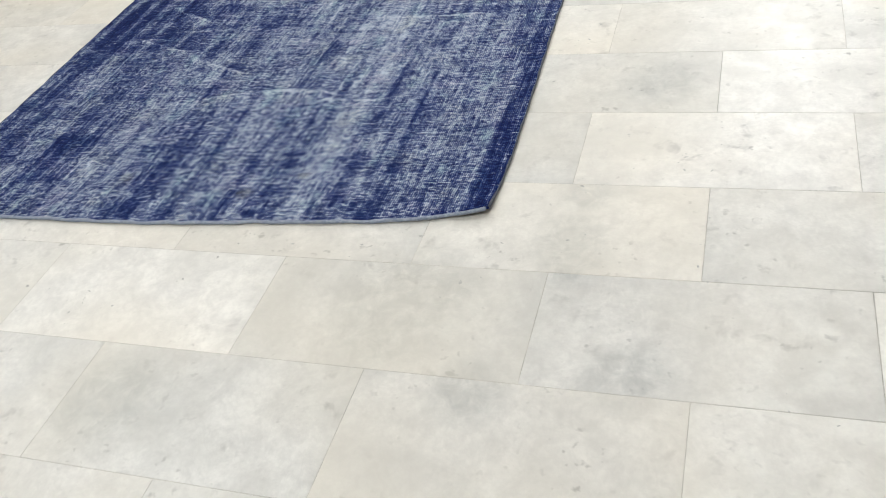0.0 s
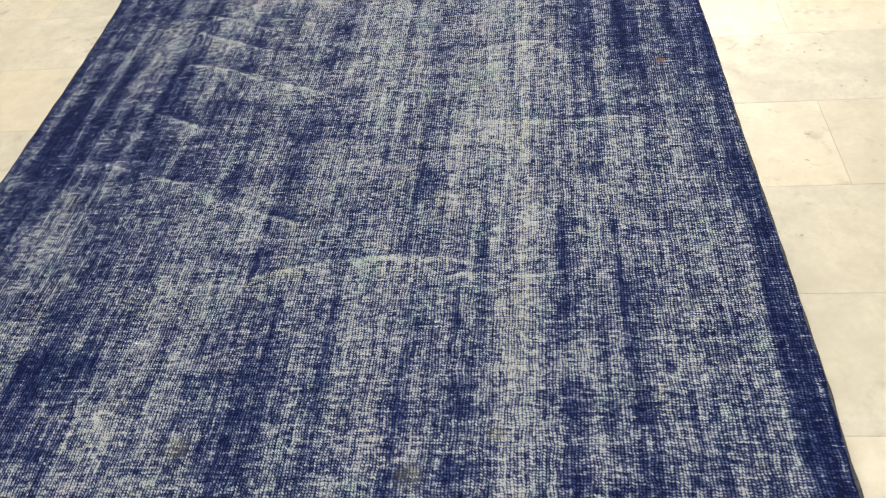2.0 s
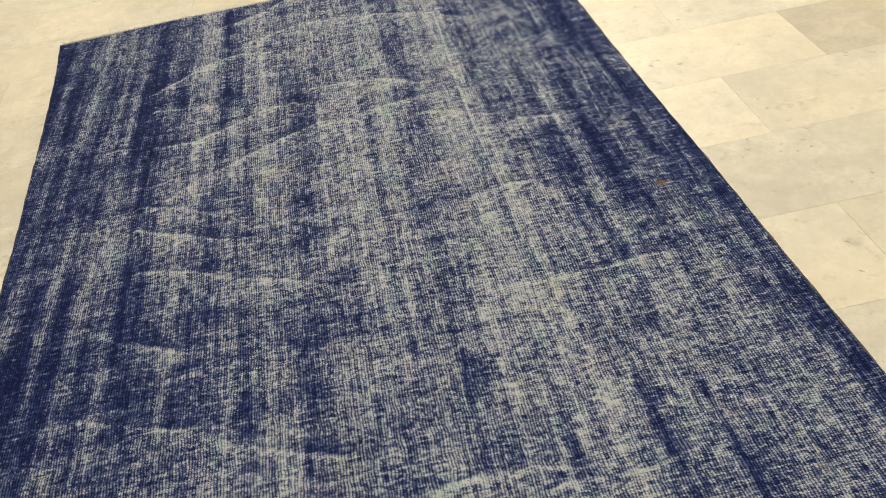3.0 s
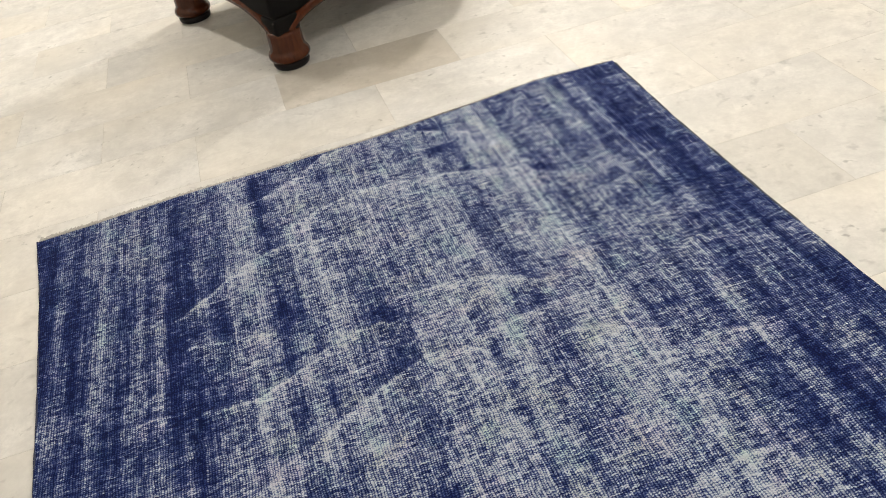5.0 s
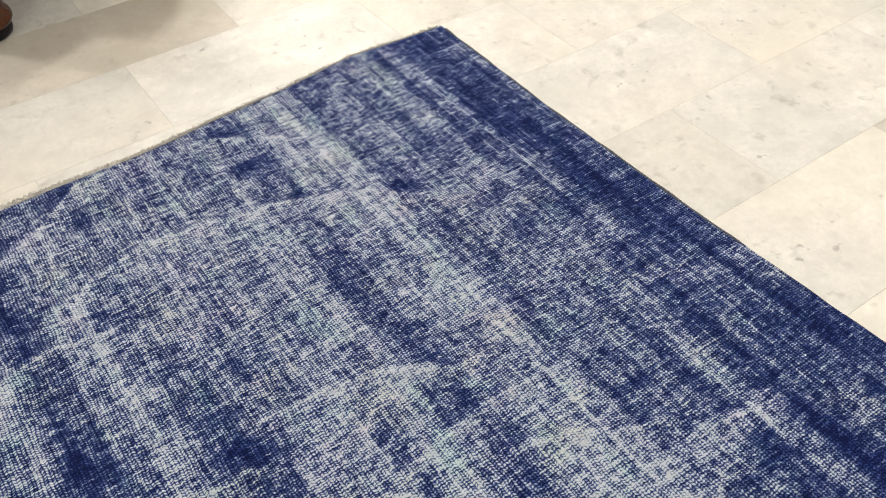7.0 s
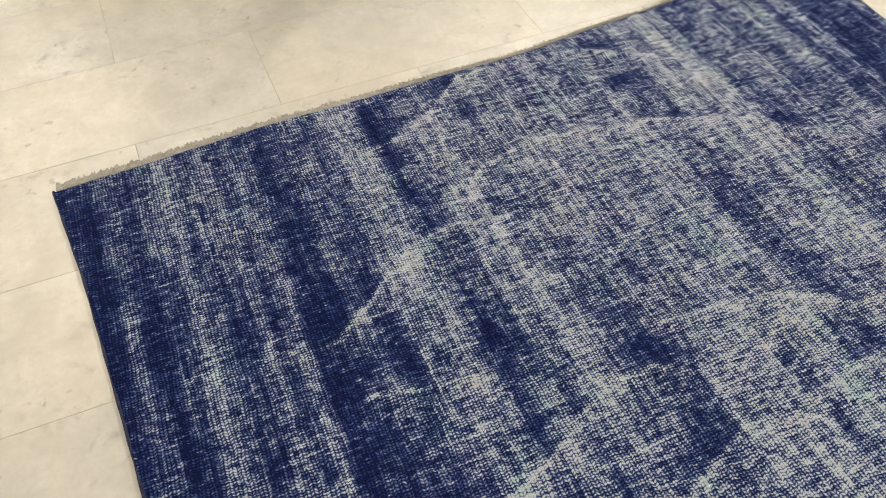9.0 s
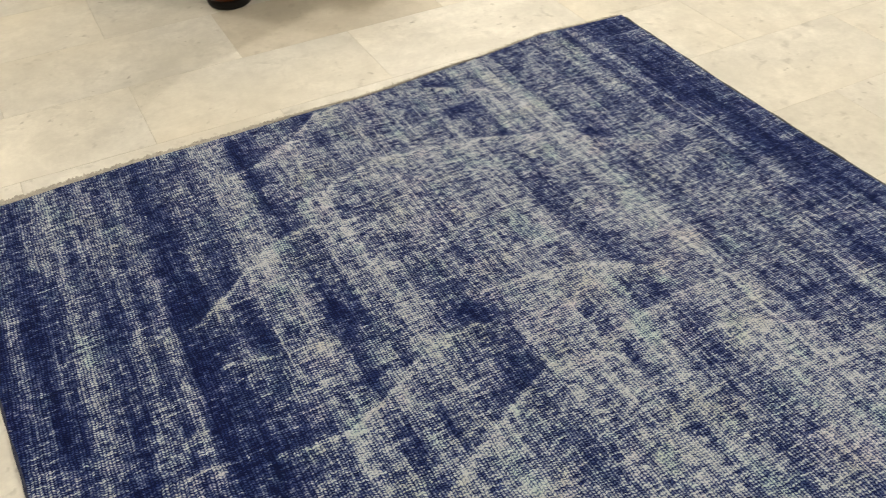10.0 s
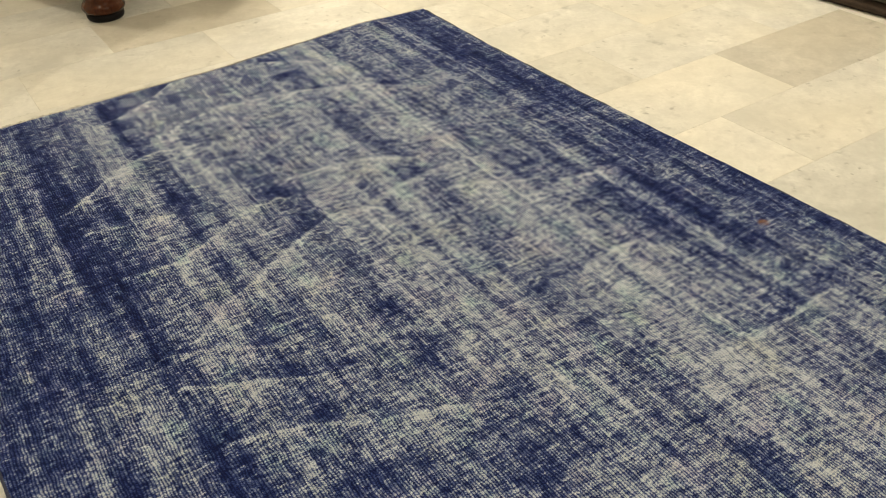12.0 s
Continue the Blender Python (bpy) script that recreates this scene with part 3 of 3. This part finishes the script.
        lean = rnd.gauss(0.1, 0.22) + 0.25 * math.sin(x * 37)
        y = float(far_edge(x)) - 0.002
        h, w = rnd.uniform(0.003, 0.007), rnd.uniform(0.0005, 0.0010)
        n = len(verts)
        for k in range(4):
            f = k / 3
            px, py = x + lean * length * f + rnd.gauss(0, 0.0006), y + length * f
            pz = h * (1 - f) + 0.0014 + abs(rnd.gauss(0, 0.0012)) * f
            ww = w * (1 - 0.5 * f)
            verts += [(px - ww, py, pz), (px + ww, py, pz), (px, py, pz + ww * 1.5)]
        for k in range(3):
            a = n + 3 * k
            faces += [(a, a + 1, a + 4, a + 3), (a + 1, a + 2, a + 5, a + 4), (a + 2, a, a + 3, a + 5)]
    tagged(child("fringe", mesh_from("fringe", verts, faces, FRINGE), rug, "short frayed pale end threads"), kind="stuff")


build_rug()


# ---- the armchair behind the rug ----
def build_armchair():
    chair = tagged(new("armchair"), "dark upholstered armchair on reddish-brown turned wooden feet", "armchair")
    S = 0.80
    leg_mesh = mesh_from("leg", *lathe([(0.060, 0.026), (0.069, 0.030), (0.075, 0.040), (0.0755, 0.048), (0.071, 0.058), (0.066, 0.064), (0.063, 0.074), (0.0625, 0.092), (0.062, 0.108), (0.062, 0.122), (0.060, 0.132), (0.05, 0.136)]), WOOD)
    cap_mesh = mesh_from("foot", *lathe([(0.058, 0.0), (0.063, 0.004), (0.066, 0.012), (0.066, 0.022), (0.061, 0.0275)]), BLACK)
    for x, y in ((0, 0), (0, S), (S, 0), (S, S)):
        leg = child("leg", leg_mesh, chair, "turned red-brown varnished wooden leg")
        leg.location = (x, y, 0)
        child("foot", cap_mesh, leg, "black rubber foot")
    # arched wooden rails between the legs
    for ax, ay, bx, by in ((0, 0, 0, S), (0, 0, S, 0), (0, S, S, S), (S, 0, S, S)):
        verts, faces = [], []
        n = 60
        out = Vector((ay - by, bx - ax, 0)).normalized() * (-1 if (ax, ay, bx, by) in ((0, 0, S, 0), (S, 0, S, S)) else 1)
        for i in range(n + 1):
            f = i / n
            rise = 0.085 * (1 - math.exp(-min(f, 1 - f) * S / 0.10))
            base = Vector((ax + (bx - ax) * f, ay + (by - ay) * f, 0))
            for off, z in ((0.018, 0.118 + rise), (0.046, 0.114 + rise), (0.056, 0.126 + rise), (0.048, 0.148 + rise), (0.018, 0.154 + rise)):
                verts.append(base + out * off + Vector((0, 0, z)))
        for i in range(n):
            for j in range(5):
                k = (j + 1) % 5
                faces.append((i * 5 + j, i * 5 + k, (i + 1) * 5 + k, (i + 1) * 5 + j))
        child("rail", mesh_from("rail", verts, faces, WOOD), chair, "arched dark wooden rail")
    part("seat", box(-0.048, S + 0.048, -0.048, S + 0.048, 0.185, 0.44, 0.02, 4), LEATHER, chair, "black upholstered seat")
    for x, y in ((0, 0), (0, S), (S, 0), (S, S)):
        part("corner_block", box(x - 0.05, x + 0.05, y - 0.05, y + 0.05, 0.128, 0.19, 0.012, 3), LEATHER, chair)
    # back and arms are out of view, added and sized for the floor shadow
    part("unseen_backrest", box(-0.03, S + 0.03, S - 0.14, S + 0.03, 0.43, 1.00, 0.04, 4), LEATHER, chair, "unseen black upholstered back, added for its shadow")
    part("unseen_armrest", box(-0.03, 0.10, -0.02, S - 0.14, 0.43, 0.70, 0.035, 4), LEATHER, chair)
    part("unseen_armrest", box(S - 0.10, S + 0.03, -0.02, S - 0.14, 0.43, 0.70, 0.035, 4), LEATHER, chair)
    chair.matrix_world = pose(-0.948, 3.480, 0, 0, 0, 23.0)


build_armchair()


# ---- folded carpets beside the rug ----
def folded_carpet(label, material, x0, z0, thick, depth, seed, y0=0.75, y1=3.15):
    """A folded carpet lying flat, its rounded fold towards the rug."""
    n = 90
    verts, faces = [], []
    ring = [(depth, 0.0), (0.55 * depth, 0.0), (0.03, 0.0), (0.012, 0.12), (0.003, 0.3), (0.0, 0.5), (0.003, 0.7), (0.012, 0.88), (0.03, 1.0), (0.55 * depth, 1.0), (depth, 1.0)]
    for i in range(n + 1):
        y = y0 + (y1 - y0) * i / n
        wob = 0.006 * math.sin(y * 3.1 + seed) + 0.003 * math.sin(y * 11 + 2 * seed)
        for dx, f in ring:
            verts.append((x0 + 0.081 * (2.4 - y) + dx + wob * (dx < 0.5), y, z0 + thick * f + (0.0 if z0 < 0.001 and f == 0 else 0.0012 * math.sin(y * 9 + seed + 4 * dx))))
    k = len(ring)
    for i in range(n):
        for j in range(k - 1):
            faces.append((i * k + j, (i + 1) * k + j, (i + 1) * k + j + 1, i * k + j + 1))
        faces.append((i * k + k - 1, (i + 1) * k + k - 1, (i + 1) * k, i * k))
    faces.append(tuple(range(k)))
    faces.append(tuple(n * k + j for j in range(k))[::-1])
    ob = new("folded_carpet", mesh_from("folded_carpet", verts, faces, material))
    return tagged(ob, label, "carpet", group="stack of folded carpets")


folded_carpet("dark brown folded carpet at the bottom of a stack", CARPET_BROWN, 1.078, 0.0, 0.036, 1.1, 0.4)
folded_carpet("olive-grey folded carpet in a stack", CARPET_OLIVE, 1.085, 0.038, 0.046, 1.1, 1.9)
folded_carpet("red and rust patterned folded carpet in a stack", CARPET_RED, 1.108, 0.090, 0.042, 1.1, 3.3)
folded_carpet("dark navy folded carpet on top of a stack", CARPET_NAVY, 1.123, 0.138, 0.045, 1.1, 5.2)


# ---- marble tiles of the floor ----
TILE_L, TILE_W, JOINT = 0.605, 0.300, 0.0012
SOFT = {(-3, -2), (0, -1), (1, -1), (-2, -1), (3, -1), (6, -1), (9, -3), (-1, 0)}
WHITE = {(4, -1), (0, 0), (1, 0), (-2, -2)}
GREY = {(5, 0), (10, -2), (7, 1)}


def tile_mesh(name, length, width, material):
    a, b, c = length / 2 - JOINT / 2, width / 2 - JOINT / 2, 0.0004
    verts = [(sx * (a - i), sy * (b - i), z) for i, z in ((0, -0.004), (0, -c), (c, 0)) for sx, sy in ((-1, -1), (1, -1), (1, 1), (-1, 1))]
    faces = [(8, 9, 10, 11)] + [(r * 4 + j, r * 4 + (j + 1) % 4, r * 4 + 4 + (j + 1) % 4, r * 4 + 4 + j) for r in range(2) for j in range(4)]
    return mesh_from(name, verts, faces, material, False)


TILES = {m: tile_mesh("tile", TILE_L, TILE_W, m) for m in (MARBLE, MARBLE_GREY, MARBLE_SOFT, MARBLE_WHITE)}
rest = []
for row in range(-9, 20):
    for col in range(-8, 6):
        cx = (0.187 if row % 2 == 0 else 0.4895) + TILE_L * (col + 0.5)
        cy = 0.127 + TILE_W * (row + 0.5)
        if not (X0 - 0.25 < cx < X1 + 0.25 and Y0 - 0.1 < cy < Y1 + 0.1):
            continue
        if not (-2.9 < cx < 2.2 and -2.2 < cy < 5.2):
            rest.append((cx, cy))
            continue
        key = (row, col)
        tile = child("tile", TILES[MARBLE_GREY if key in GREY else MARBLE_SOFT if key in SOFT else MARBLE_WHITE if key in WHITE else MARBLE], floor_base)
        tile.location = (cx, cy, 0)
verts, faces = [], []
proto = TILES[MARBLE]
for cx, cy in rest:
    n = len(verts)
    verts += [(min(max(v.co.x + cx, X0 - 0.05), X1 + 0.05), min(max(v.co.y + cy, Y0 - 0.05), Y1 + 0.05), v.co.z) for v in proto.vertices]
    faces += [tuple(n + i for i in p.vertices) for p in proto.polygons]
tagged(child("outer_tiles", mesh_from("outer_tiles", verts, faces, MARBLE, False), floor_base), kind="stuff")

# dark mineral spots in the marble: x, y, half length in millimetres
SPOTS = [(-0.12, -0.08, 9), (-0.42, -0.13, 5), (-0.25, -0.12, 5), (-0.86, -0.33, 6), (0.21, -0.07, 5), (0.21, 0.12, 8), (0.06, 0.58, 6), (0.27, 0.54, 8), (0.3, 0.53, 5), (0.43, 0.19, 6), (0.14, 0.9, 7), (-1.04, -0.33, 7), (-0.64, -0.27, 5), (0.01, -0.22, 6), (0.07, -0.09, 5), (-0.87, -0.4, 4), (0.29, 0.33, 4), (0.48, -0.13, 5), (0.49, 0.19, 5), (0.43, 0.24, 6), (-0.59, -0.19, 5), (-0.56, -0.14, 4), (-0.77, -0.37, 4), (0.72, -0.49, 4), (0.31, 1.1, 7), (0.12, 0.81, 6), (0.24, 1.24, 7), (0.02, 0.59, 4), (0.12, 1.32, 6), (0.22, 1.18, 5), (-0.54, 3.08, 9), (0.45, 2.09, 4), (0.57, 2.33, 5)]
SPOT = plain("mineral_spot", (0.44, 0.435, 0.41), 0.5, 160.0, 0.35)
rnd = random.Random(9)
verts, faces = [], []
for x, y, size in [(x, y, s) for x, y, s in SPOTS] + [(x + rnd.gauss(0, 0.05), y + rnd.gauss(0, 0.04), rnd.uniform(1.2, 3.0)) for x, y, s in SPOTS for _ in range(2)]:
    n = len(verts)
    turn, thin = rnd.uniform(0, math.pi), rnd.uniform(0.35, 0.65)
    for k in range(11):
        a = math.tau * k / 11
        r = size * 0.001 * rnd.uniform(0.55, 1.15)
        u, v = r * math.cos(a), r * thin * math.sin(a)
        verts.append((x + u * math.cos(turn) - v * math.sin(turn), y + u * math.sin(turn) + v * math.cos(turn), 0.0003))
    faces.append(tuple(range(n, n + 11)))
tagged(child("mineral_spots", mesh_from("mineral_spots", verts, faces, SPOT, False), floor_base, "grey mineral spots in the marble"), kind="stuff")
